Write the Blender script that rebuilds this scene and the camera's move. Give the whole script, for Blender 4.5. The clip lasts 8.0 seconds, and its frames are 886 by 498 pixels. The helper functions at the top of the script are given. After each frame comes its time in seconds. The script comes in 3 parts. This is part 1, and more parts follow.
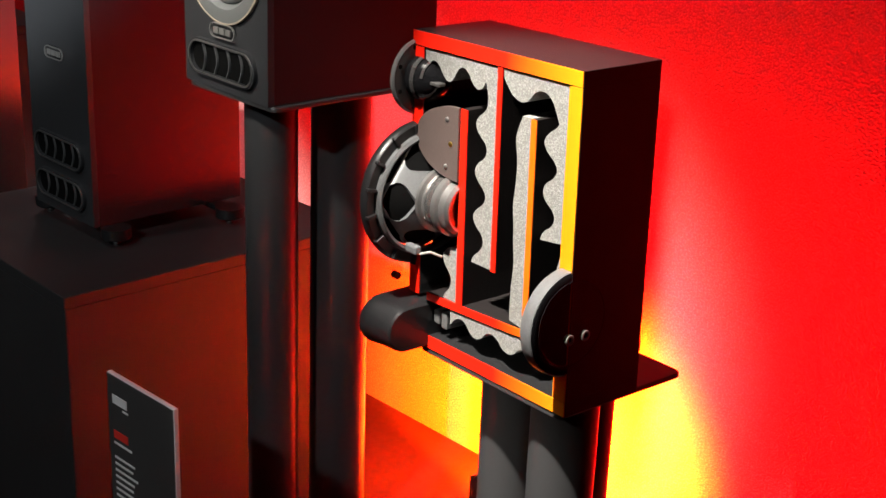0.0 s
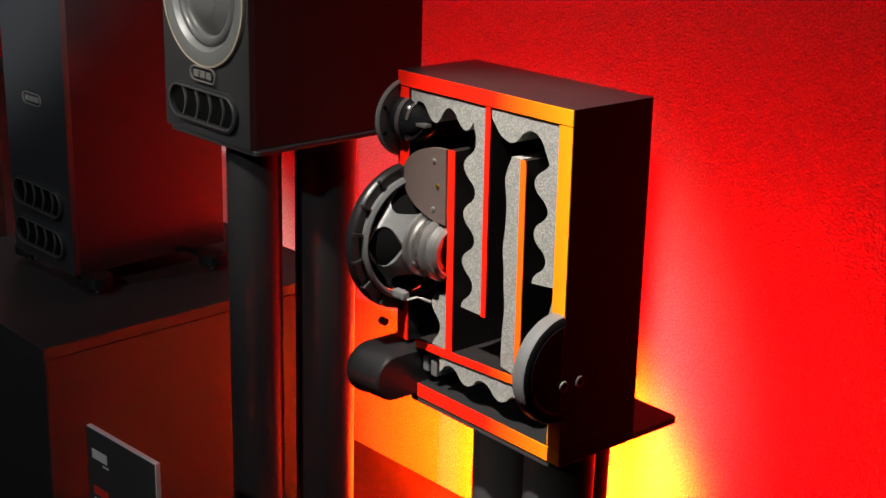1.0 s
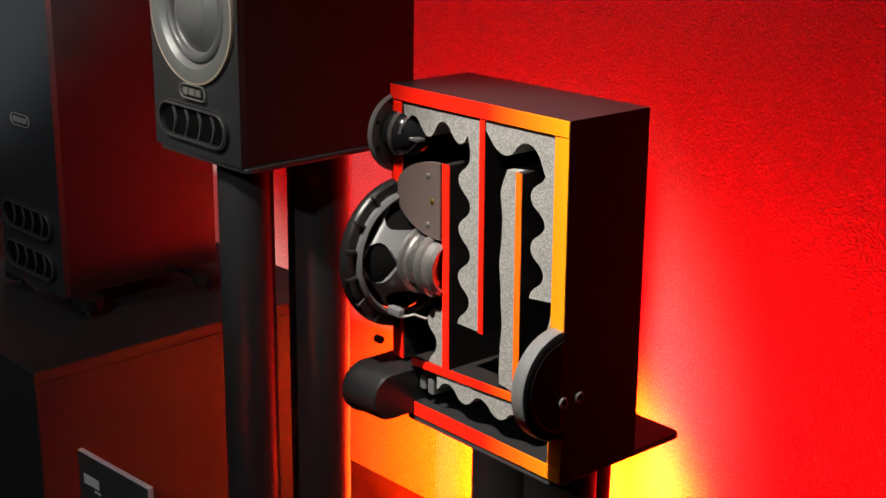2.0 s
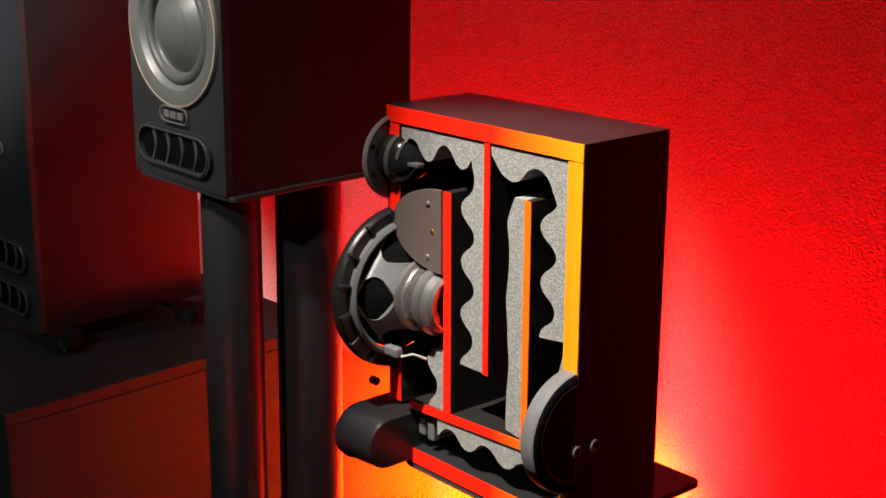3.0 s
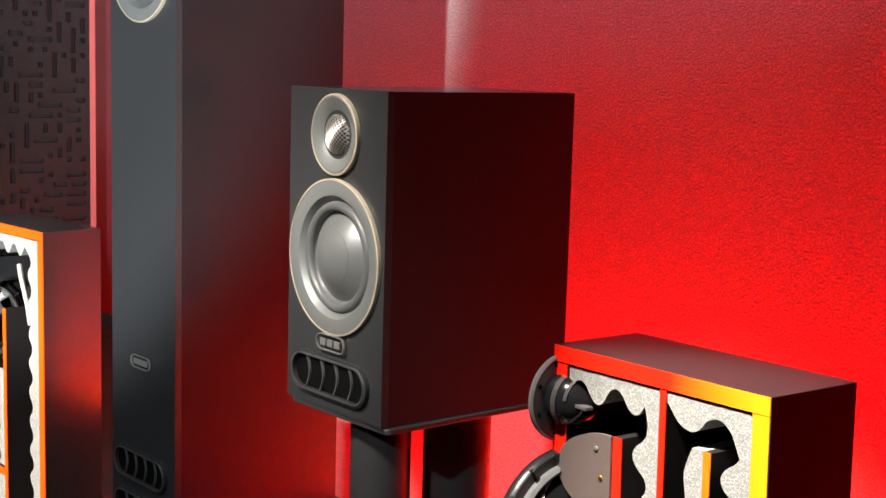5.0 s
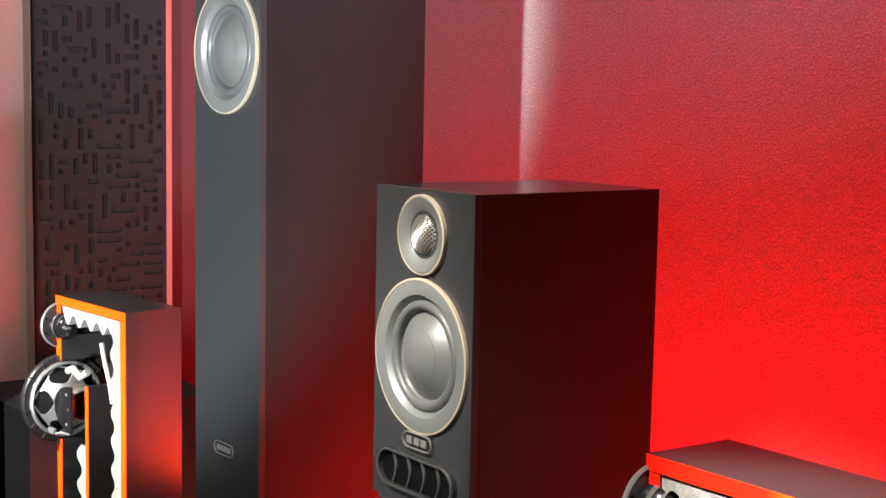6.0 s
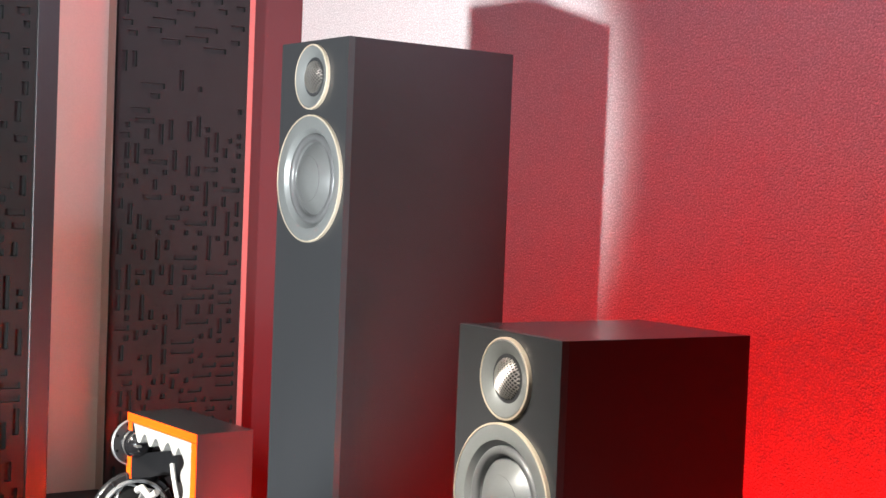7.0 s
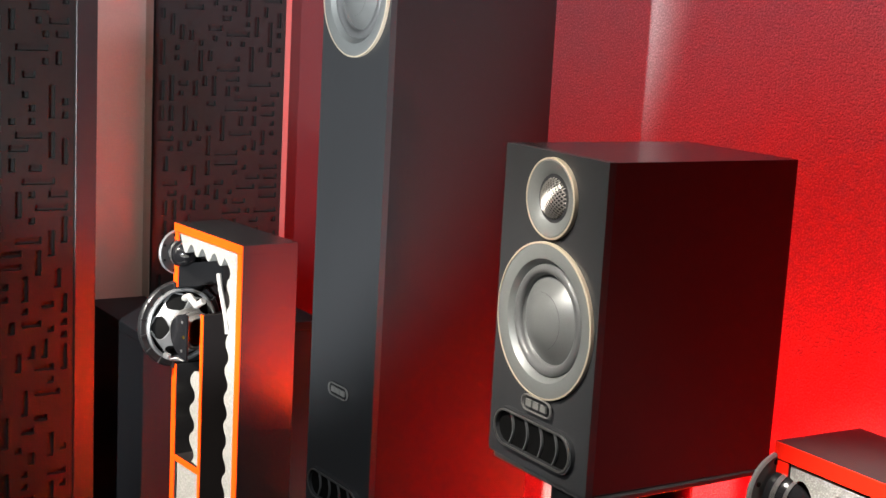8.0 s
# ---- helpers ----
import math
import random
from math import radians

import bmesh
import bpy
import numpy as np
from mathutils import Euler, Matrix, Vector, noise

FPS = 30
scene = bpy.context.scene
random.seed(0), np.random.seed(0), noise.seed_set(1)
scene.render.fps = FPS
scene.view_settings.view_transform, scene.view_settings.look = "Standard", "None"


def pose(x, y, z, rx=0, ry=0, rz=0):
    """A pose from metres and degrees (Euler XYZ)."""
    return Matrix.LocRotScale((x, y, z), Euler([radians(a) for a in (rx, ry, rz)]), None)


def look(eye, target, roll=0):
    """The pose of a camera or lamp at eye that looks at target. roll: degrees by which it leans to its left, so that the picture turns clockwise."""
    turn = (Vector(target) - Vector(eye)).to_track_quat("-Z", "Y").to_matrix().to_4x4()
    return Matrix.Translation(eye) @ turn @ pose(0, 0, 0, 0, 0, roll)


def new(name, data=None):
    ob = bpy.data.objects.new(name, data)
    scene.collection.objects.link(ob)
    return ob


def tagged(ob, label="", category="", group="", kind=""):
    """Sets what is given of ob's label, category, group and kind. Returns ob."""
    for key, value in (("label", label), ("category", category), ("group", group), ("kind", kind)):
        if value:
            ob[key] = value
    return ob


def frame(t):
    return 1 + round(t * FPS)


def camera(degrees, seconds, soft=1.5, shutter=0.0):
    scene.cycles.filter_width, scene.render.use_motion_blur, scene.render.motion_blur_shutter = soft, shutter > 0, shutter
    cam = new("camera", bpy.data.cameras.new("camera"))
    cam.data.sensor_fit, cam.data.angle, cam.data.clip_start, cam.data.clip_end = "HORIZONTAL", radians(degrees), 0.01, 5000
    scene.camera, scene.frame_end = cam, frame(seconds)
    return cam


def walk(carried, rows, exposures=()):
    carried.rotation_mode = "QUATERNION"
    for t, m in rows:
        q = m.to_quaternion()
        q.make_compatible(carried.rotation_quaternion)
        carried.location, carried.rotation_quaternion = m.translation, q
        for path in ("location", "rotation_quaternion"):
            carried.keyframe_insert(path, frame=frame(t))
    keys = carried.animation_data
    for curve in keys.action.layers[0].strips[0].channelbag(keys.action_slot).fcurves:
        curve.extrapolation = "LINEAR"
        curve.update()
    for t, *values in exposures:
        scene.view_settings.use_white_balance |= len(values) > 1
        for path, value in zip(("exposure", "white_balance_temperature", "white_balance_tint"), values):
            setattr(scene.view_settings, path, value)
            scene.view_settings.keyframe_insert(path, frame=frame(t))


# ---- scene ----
cam = camera(35.535, 8.0)
EXPOSURES = [(0, 0.2), (0.5, -0.25), (1, -0.45), (1.5, -0.45), (3, -0.4), (3.5, 0.05), (4.5, 0.45), (6, 0.78), (7, 0.85), (8, 0.52)]
PATH = [
    (0, (1.2096, -0.8567, 1.2167), (-0.1635, 0.4279, 0.5354), 2.25),
    (0.5, (1.1836, -0.8335, 1.2085), (-0.1824, 0.4742, 0.5576), 2.07),
    (1, (1.1831, -0.8335, 1.2080), (-0.1928, 0.4767, 0.5832), 1.63),
    (1.5, (1.1815, -0.8370, 1.2104), (-0.2016, 0.4757, 0.6072), 1.17),
    (2.8, (1.1122, -0.7702, 1.1757), (-0.2554, 0.5611, 0.5781), 0.47),
    (3, (1.0927, -0.7614, 1.1756), (-0.2822, 0.5779, 0.6136), 0.81),
    (3.5, (1.0594, -0.7506, 1.1803), (-0.3516, 0.5942, 0.7323), 1.26),
    (4, (1.0443, -0.7539, 1.1808), (-0.3962, 0.5780, 0.7922), 1.21),
    (4.5, (1.0312, -0.7654, 1.1945), (-0.4404, 0.5404, 0.8353), 1.07),
    (4.7, (1.0339, -0.7734, 1.1907), (-0.4599, 0.5182, 0.8739), 1.30),
    (5.8, (1.0213, -0.7990, 1.2445), (-0.5502, 0.4164, 1.0144), 1.49),
    (6, (1.0152, -0.8018, 1.2545), (-0.5692, 0.3991, 1.0365), 1.07),
    (6.5, (0.9910, -0.8048, 1.2744), (-0.6318, 0.3581, 1.1547), 2.08),
    (7, (0.9790, -0.7996, 1.2926), (-0.6717, 0.3270, 1.2160), 2.26),
    (7.5, (0.9784, -0.8008, 1.3018), (-0.6750, 0.3058, 1.0974), 2.60),
    (8, (0.9776, -0.8105, 1.2982), (-0.6721, 0.2655, 0.9510), 3.11),
]
walk(cam, [(t, look(eye, target, roll)) for t, eye, target, roll in PATH], EXPOSURES)

# ---- world and light ----
world = bpy.data.worlds.new("hall")
scene.world = world
world.use_nodes = True
world.node_tree.nodes["Background"].inputs[0].default_value = (0.75, 0.8, 0.9, 1)
world.node_tree.nodes["Background"].inputs[1].default_value = 0.03


def lamp(name, kind, place, target, watts, colour, spot_size, spot_blend, shadow_soft_size):
    data = bpy.data.lights.new(name, kind)
    data.energy, data.color = watts, colour
    data.spot_size, data.spot_blend, data.shadow_soft_size = spot_size, spot_blend, shadow_soft_size
    ob = new(name, data)
    ob.matrix_world = look(place, target)
    return ob


RED = (1.0, 0.0002, 0.0012)
AMBER = (0.4, 0.042, 0.0001)
WHITE = (1.0, 0.93, 0.84)
COOL = (0.93, 0.97, 1.0)
LILAC = (0.97, 0.76, 1.0)
# floor uplight close to the wall, red; amber lamp added for its pool's overexposed yellow
lamp("uplight_red", "SPOT", (-0.16, 0.606, 0.10), (-0.16, 0.745, 0.16), 165, RED, spot_size=radians(176), spot_blend=0.25, shadow_soft_size=0.03)
lamp("added_amber_light", "SPOT", (-0.16, 0.606, 0.10), (-0.175, 0.745, 0.096), 310, AMBER, spot_size=radians(146.0), spot_blend=0.14, shadow_soft_size=0.02)
# spots out of view, above and beside the walker
lamp("low_spot_light", "SPOT", (2.16, -3.20, 0.64), (-1.80, 0.745, 1.50), 1400, COOL, spot_size=radians(17.4), spot_blend=0.28, shadow_soft_size=0.06)
lamp("front_spot_light", "SPOT", (0.95, -2.30, 2.30), (-0.35, -0.05, 0.56), 85, COOL, spot_size=radians(21), spot_blend=0.35, shadow_soft_size=0.05)
lamp("side_spot_light", "SPOT", (2.95, -0.05, 2.25), (-0.45, 0.72, 2.12), 265, LILAC, spot_size=radians(35), spot_blend=1.0, shadow_soft_size=0.08)
lamp("unseen_spot_light", "SPOT", (0.32, -0.95, 2.65), (0.40, 0.02, 0.74), 900, WHITE, spot_size=radians(13.5), spot_blend=0.8, shadow_soft_size=0.03)
lamp("unseen_spot_light", "SPOT", (-0.62, -1.90, 2.40), (-1.06, 0.02, 0.66), 1000, WHITE, spot_size=radians(16), spot_blend=1.0, shadow_soft_size=0.03)
# next three added to brighten the beige wall, near panel and tower
lamp("unseen_spot_light", "SPOT", (1.60, -0.90, 2.70), (-1.85, 0.30, 1.28), 85, WHITE, spot_size=radians(23), spot_blend=1.0, shadow_soft_size=0.05)
lamp("unseen_spot_light", "SPOT", (0.40, -1.60, 2.60), (-1.60, -0.10, 0.72), 220, COOL, spot_size=radians(17), spot_blend=1.0, shadow_soft_size=0.05)
lamp("unseen_spot_light", "SPOT", (-0.62, -1.05, 2.70), (-0.50, -0.03, 0.80), 25, COOL, spot_size=radians(17), spot_blend=1.0, shadow_soft_size=0.05)
lamp("unseen_spot_light", "SPOT", (0.02, -2.20, 2.00), (0.33, 0.08, 0.46), 170, WHITE, spot_size=radians(8), spot_blend=1.0, shadow_soft_size=0.04)
lamp("unseen_spot_light", "SPOT", (-0.02, -1.50, 2.50), (-0.12, 0.0, 1.03), 560, WHITE, spot_size=radians(10.5), spot_blend=1.0, shadow_soft_size=0.16)

# ---- materials ----


def material(name, colour, rough=0.5, metal=0.0, vary=0.15, scale=40.0, bump=0.0, bump_scale=400.0, spec=0.5, fine=None, detail=4.0, painted_glints=0.0):
    """Principled surface with colour varied at two scales and a fine relief."""
    m = bpy.data.materials.new(name)
    m.use_nodes = True
    nt = m.node_tree
    b = nt.nodes["Principled BSDF"]
    b.inputs["Roughness"].default_value, b.inputs["Metallic"].default_value = rough, metal
    b.inputs["Specular IOR Level"].default_value = spec
    co = nt.nodes.new("ShaderNodeTexCoord")
    n1, n2 = nt.nodes.new("ShaderNodeTexNoise"), nt.nodes.new("ShaderNodeTexNoise")
    n1.inputs["Scale"].default_value, n1.inputs["Detail"].default_value = scale, detail
    n2.inputs["Scale"].default_value, n2.inputs["Detail"].default_value = fine or bump_scale, 2.0
    ramp = nt.nodes.new("ShaderNodeMapRange")
    ramp.inputs["From Min"].default_value, ramp.inputs["From Max"].default_value = 0.3, 0.7
    ramp.inputs["To Min"].default_value, ramp.inputs["To Max"].default_value = 1 - vary, 1 + vary
    add = nt.nodes.new("ShaderNodeMath")
    add.operation = "ADD"
    half = nt.nodes.new("ShaderNodeMath")
    half.operation, half.inputs[1].default_value = "MULTIPLY", 0.5
    for n in (n1, n2):
        nt.links.new(co.outputs["Object"], n.inputs["Vector"])
    nt.links.new(n1.outputs["Fac"], add.inputs[0])
    nt.links.new(n2.outputs["Fac"], add.inputs[1])
    nt.links.new(add.outputs[0], half.inputs[0])
    nt.links.new(half.outputs[0], ramp.inputs["Value"])
    mul = nt.nodes.new("ShaderNodeVectorMath")
    mul.operation = "SCALE"
    mul.inputs[0].default_value = colour
    nt.links.new(ramp.outputs[0], mul.inputs["Scale"])
    nt.links.new(mul.outputs[0], b.inputs["Base Color"])
    # bright and dim specks put glints and relief shading into the base colour
    if painted_glints:
        sp = nt.nodes.new("ShaderNodeMapRange")
        sp.inputs["From Min"].default_value, sp.inputs["From Max"].default_value = 0.46, 0.66
        sp.inputs["To Min"].default_value, sp.inputs["To Max"].default_value = 1 - 0.45 * painted_glints, 1 + painted_glints
        nt.links.new(n2.outputs["Fac"], sp.inputs["Value"])
        mul2 = nt.nodes.new("ShaderNodeVectorMath")
        mul2.operation = "SCALE"
        nt.links.new(mul.outputs[0], mul2.inputs[0])
        nt.links.new(sp.outputs[0], mul2.inputs["Scale"])
        nt.links.new(mul2.outputs[0], b.inputs["Base Color"])
    rr = nt.nodes.new("ShaderNodeMapRange")
    rr.inputs["To Min"].default_value, rr.inputs["To Max"].default_value = max(rough - 0.025, 0.02), min(rough + 0.025, 1)
    nt.links.new(n1.outputs["Fac"], rr.inputs["Value"])
    nt.links.new(rr.outputs[0], b.inputs["Roughness"])
    if bump:
        bp = nt.nodes.new("ShaderNodeBump")
        bp.inputs["Strength"].default_value, bp.inputs["Distance"].default_value = min(bump, 1.0), 0.001 * max(bump, 1.0)
        nt.links.new(n2.outputs["Fac"], bp.inputs["Height"])
        nt.links.new(bp.outputs[0], b.inputs["Normal"])
    return m


M = {
    "wall": material("stippled_white_paint", (0.64, 0.62, 0.61), 0.30, vary=0.07, scale=60.0, bump=2.8, bump_scale=290, fine=290, painted_glints=0.26),
    "side_wall": material("beige_paint", (0.62, 0.52, 0.46), 0.7, vary=0.06, scale=3.0, bump=0.3, bump_scale=300),
    "red_wall": material("dark_red_paint", (0.05, 0.006, 0.008), 0.5, vary=0.06, scale=6.0, bump=0.3, bump_scale=300),
    "edge_strip": material("pale_red_edging", (0.28, 0.085, 0.075), 0.5, vary=0.08, scale=30.0),
    "dark_wall": material("matte_dark_surface", (0.03, 0.03, 0.035), 0.9, vary=0.2, scale=5.0),
    "ceiling": material("ceiling_tile", (0.25, 0.25, 0.25), 0.9, vary=0.1, scale=8.0),
    "floor": material("dark_carpet", (0.085, 0.014, 0.014), 0.85, vary=0.35, scale=60.0, bump=1.5, bump_scale=500),
    "cabinet": material("satin_black_laminate", (0.017, 0.017, 0.018), 0.22, spec=0.9, vary=0.08, scale=25.0, bump=0.03, bump_scale=900),
    "baffle": material("satin_charcoal_paint", (0.032, 0.033, 0.035), 0.42, vary=0.06, scale=25.0, bump=0.08, bump_scale=1200),
    "edge": material("fluorescent_orange_red_paint", (0.95, 0.070, 0.003), 0.5, spec=0.15, vary=0.05, scale=60.0, bump=0.1, bump_scale=800),
    "foam": material("grey_acoustic_foam", (0.22, 0.218, 0.205), 0.85, vary=0.14, scale=160.0, bump=0.9, bump_scale=620, fine=620, painted_glints=0.28),
    "inner": material("dark_inner_board", (0.009, 0.007, 0.007), 0.7, spec=0.2, vary=0.15, scale=60.0, bump=0.2),
    "crossover": material("brown_board", (0.085, 0.062, 0.056), 0.5, vary=0.08, scale=50.0, bump=0.1),
    "gold": material("brass", (0.75, 0.50, 0.10), 0.3, 1.0, vary=0.05),
    "plastic": material("black_plastic", (0.012, 0.012, 0.013), 0.33, vary=0.15, scale=60.0, bump=0.1),
    "gloss": material("glossy_black_plastic", (0.008, 0.008, 0.009), 0.14, vary=0.1),
    "chassis": material("cast_grey_chassis", (0.19, 0.195, 0.20), 0.40, 0.5, vary=0.10, scale=70.0, bump=0.15),
    "chrome": material("polished_metal", (0.72, 0.71, 0.70), 0.18, 0.95, vary=0.05, scale=80.0),
    "steel": material("brushed_steel", (0.46, 0.45, 0.44), 0.34, 0.9, vary=0.1, scale=90.0),
    "copper": material("copper_winding", (0.55, 0.20, 0.10), 0.35, 1.0, vary=0.1),
    "driver_ring": material("silver_driver_plate", (0.21, 0.22, 0.215), 0.42, 0.35, vary=0.05, scale=80.0, bump=0.05),
    "ring_trim": material("pale_ring_trim", (0.58, 0.50, 0.38), 0.35, 0.3, vary=0.04),
    "cone": material("grey_coated_cone", (0.15, 0.155, 0.152), 0.34, 0.25, vary=0.10, scale=70.0, bump=0.12, bump_scale=900),
    "rubber": material("rubber_surround", (0.10, 0.102, 0.102), 0.35, vary=0.06, scale=70.0),
    "mesh": material("tweeter_mesh", (0.42, 0.40, 0.37), 0.35, 0.8, vary=0.1),
    "badge": material("silver_badge", (0.36, 0.355, 0.335), 0.35, 0.6, vary=0.05),
    # near-black stands in for shade in openings and behind cones
    "hole": material("painted_opening_shade", (0.004, 0.004, 0.004), 0.9, spec=0.05, vary=0.1),
    "pole": material("satin_black_steel", (0.085, 0.085, 0.088), 0.32, 0.55, vary=0.04, scale=30.0),
    "plinth": material("black_plinth_laminate", (0.028, 0.0275, 0.028), 0.5, spec=0.2, vary=0.15, scale=9.0, bump=0.15, bump_scale=600),
    "panel": material("black_acoustic_panel", (0.008, 0.0085, 0.0085), 0.42, spec=0.22, vary=0.15, scale=20.0, bump=0.1, bump_scale=500),
    "card": material("dark_card_print", (0.045, 0.043, 0.042), 0.5, vary=0.06, scale=40.0),
    "foamboard": material("white_foam_board", (0.75, 0.72, 0.70), 0.8, vary=0.05, scale=80.0),
    "ink_white": material("white_ink", (0.70, 0.69, 0.67), 0.6, vary=0.03),
    "ink_red": material("red_ink", (0.65, 0.03, 0.02), 0.6, vary=0.03),
    "wire_white": material("white_wire", (0.26, 0.255, 0.245), 0.45, vary=0.04),
    "wire_red": material("red_wire", (0.65, 0.02, 0.02), 0.4, vary=0.04),
}

# stronger light is put into the small cut-open cabinet's edge colour, red at the front to orange-yellow at the back
M["lit_edge_fade"] = material("red_to_yellow_painted_light", (1, 1, 1), 0.5, spec=0.15, vary=0.05, scale=60.0, bump=0.1, bump_scale=800)
nt = M["lit_edge_fade"].node_tree
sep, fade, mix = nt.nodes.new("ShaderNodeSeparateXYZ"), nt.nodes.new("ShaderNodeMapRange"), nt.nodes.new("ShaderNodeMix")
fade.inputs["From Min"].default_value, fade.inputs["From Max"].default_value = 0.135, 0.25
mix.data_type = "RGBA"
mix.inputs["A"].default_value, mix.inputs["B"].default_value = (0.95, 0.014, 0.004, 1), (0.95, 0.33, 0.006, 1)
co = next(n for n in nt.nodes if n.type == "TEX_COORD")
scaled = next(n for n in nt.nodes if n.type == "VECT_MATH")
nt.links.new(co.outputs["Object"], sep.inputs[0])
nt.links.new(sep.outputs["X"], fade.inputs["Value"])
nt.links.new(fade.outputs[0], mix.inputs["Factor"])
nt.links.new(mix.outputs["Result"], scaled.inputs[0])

# ---- mesh helpers ----


def part(name, bm, mat, parent=None, label="", smooth=False):
    me = bpy.data.meshes.new(name)
    bmesh.ops.recalc_face_normals(bm, faces=bm.faces[:])
    bm.to_mesh(me)
    bm.free()
    me.materials.append(M[mat])
    if smooth:
        me.polygons.foreach_set("use_smooth", [True] * len(me.polygons))
        me.set_sharp_from_angle(angle=radians(35))
    ob = new(name, me)
    if parent:
        ob.parent = parent
    if label:
        ob["label"] = label
    return ob


def thing(name, place, label, category, yaw=0.0, group="", lean=0.0):
    ob = new(name)
    ob.matrix_world = pose(*place, 0, lean, yaw)
    return tagged(ob, label, category, group)


def box(x0, x1, y0, y1, z0, z1, bevel=0.0, bm=None, segments=2):
    bm = bm or bmesh.new()
    vs = [bm.verts.new((x, y, z)) for z in (z0, z1) for x, y in ((x0, y0), (x1, y0), (x1, y1), (x0, y1))]
    fs = [bm.faces.new([vs[i] for i in f]) for f in ((3, 2, 1, 0), (4, 5, 6, 7), (0, 1, 5, 4), (1, 2, 6, 5), (2, 3, 7, 6), (3, 0, 4, 7))]
    if bevel:
        es = list({e for f in fs for e in f.edges})
        bmesh.ops.bevel(bm, geom=es, offset=bevel, segments=segments, affect="EDGES", profile=0.5)
    return bm


def lathe(profile, steps=48, turn=None, bm=None, start=0.0, sweep=360.0):
    """Turn a profile of (radius, height) about z, then apply the matrix turn."""
    bm = bm or bmesh.new()
    turn = turn or Matrix()
    full = sweep >= 359.9
    rings = []
    for i in range(steps if full else steps + 1):
        a = radians(start + sweep * i / steps)
        rings.append([bm.verts.new(turn @ Vector((r * math.cos(a), r * math.sin(a), h))) for r, h in profile])
    n = len(rings)
    for i in range(n if full else n - 1):
        p, q = rings[i], rings[(i + 1) % n]
        for k in range(len(profile) - 1):
            bm.faces.new((p[k], q[k], q[k + 1], p[k + 1]))
    bmesh.ops.remove_doubles(bm, verts=bm.verts[:], dist=1e-5)
    return bm


def prism(points, d0, d1, plane="xz", bevel=0.0):
    """A closed outline in a plane, drawn out between two depths along the third axis."""
    bm = bmesh.new()

    def at(p, d):
        return {"xz": (p[0], d, p[1]), "xy": (p[0], p[1], d), "yz": (d, p[0], p[1])}[plane]
    a = [bm.verts.new(at(p, d0)) for p in points]
    b = [bm.verts.new(at(p, d1)) for p in points]
    n = len(points)
    front, back = bm.faces.new(a), bm.faces.new(b[::-1])
    for i in range(n):
        bm.faces.new((a[i], b[i], b[(i + 1) % n], a[(i + 1) % n]))
    if bevel:
        bmesh.ops.bevel(bm, geom=list({e for f in (front, back) for e in f.edges}), offset=bevel, segments=2, affect="EDGES", profile=0.5)
    bm.normal_update()
    bmesh.ops.triangulate(bm, faces=[f for f in bm.faces if len(f.verts) > 4], ngon_method="EAR_CLIP")
    return bm


def ring_prism(outer, inner, d0, d1, plane="xz"):
    """A flat frame between two outlines that have the same number of points."""
    bm = bmesh.new()

    def at(p, d):
        return {"xz": (p[0], d, p[1]), "xy": (p[0], p[1], d), "yz": (d, p[0], p[1])}[plane]
    rows = [[bm.verts.new(at(p, d)) for p in pts] for pts, d in ((outer, d0), (outer, d1), (inner, d1), (inner, d0))]
    n = len(outer)
    for k in range(4):
        a, b = rows[k], rows[(k + 1) % 4]
        for i in range(n):
            bm.faces.new((a[i], a[(i + 1) % n], b[(i + 1) % n], b[i]))
    return bm


def stadium(cx, cz, w, h, steps=8):
    r = h / 2
    pts = []
    for side, a0 in ((1, -90), (-1, 90)):
        for i in range(steps + 1):
            a = radians(a0 + 180 * i / steps)
            pts.append((cx + side * (w / 2 - r) + r * math.cos(a), cz + r * math.sin(a)))
    return pts


def round_rect(x0, x1, z0, z1, r, steps=4):
    pts = []
    for cx, cz, a0 in ((x1 - r, z0 + r, -90), (x1 - r, z1 - r, 0), (x0 + r, z1 - r, 90), (x0 + r, z0 + r, 180)):
        for i in range(steps + 1):
            a = radians(a0 + 90 * i / steps)
            pts.append((cx + r * math.cos(a), cz + r * math.sin(a)))
    return pts


def tube(points, radius, steps=8, bm=None):
    bm = bm or bmesh.new()
    pts = [Vector(p) for p in points]
    rings = []
    for i, p in enumerate(pts):
        d = (pts[min(i + 1, len(pts) - 1)] - pts[max(i - 1, 0)]).normalized()
        q = d.to_track_quat("Z", "Y")
        rings.append([bm.verts.new(p + q @ Vector((radius * math.cos(2 * math.pi * k / steps), radius * math.sin(2 * math.pi * k / steps), 0))) for k in range(steps)])
    for a, b in zip(rings, rings[1:]):
        for k in range(steps):
            bm.faces.new((a[k], a[(k + 1) % steps], b[(k + 1) % steps], b[k]))
    bm.faces.new(rings[0][::-1])
    bm.faces.new(rings[-1])
    return bm


FRONT = pose(0, 0, 0, 90, 0, 0)  # turns z into -y: a driver that faces the viewer of a baffle

# ---- structure ----
WALL_Y, SIDE_X = 0.745, -1.905
floor = part("floor", box(-2.03, 3.6, -4.0, 0.865, -0.1, 0.0), "floor")
tagged(floor, "dark carpet floor of a demonstration room", "floor", kind="structure")
wall_north = part("wall_north", box(-2.03, 3.6, WALL_Y, 0.865, 0.0, 2.8), "wall")
tagged(wall_north, "white stippled wall washed by red light", "wall", kind="structure")
wall_corner = part("wall_corner", box(-2.03, SIDE_X + 0.002, 0.56, WALL_Y - 0.002, 0.0, 2.8), "red_wall")
tagged(wall_corner, "dark red painted strip of wall in the corner", "wall", kind="structure")
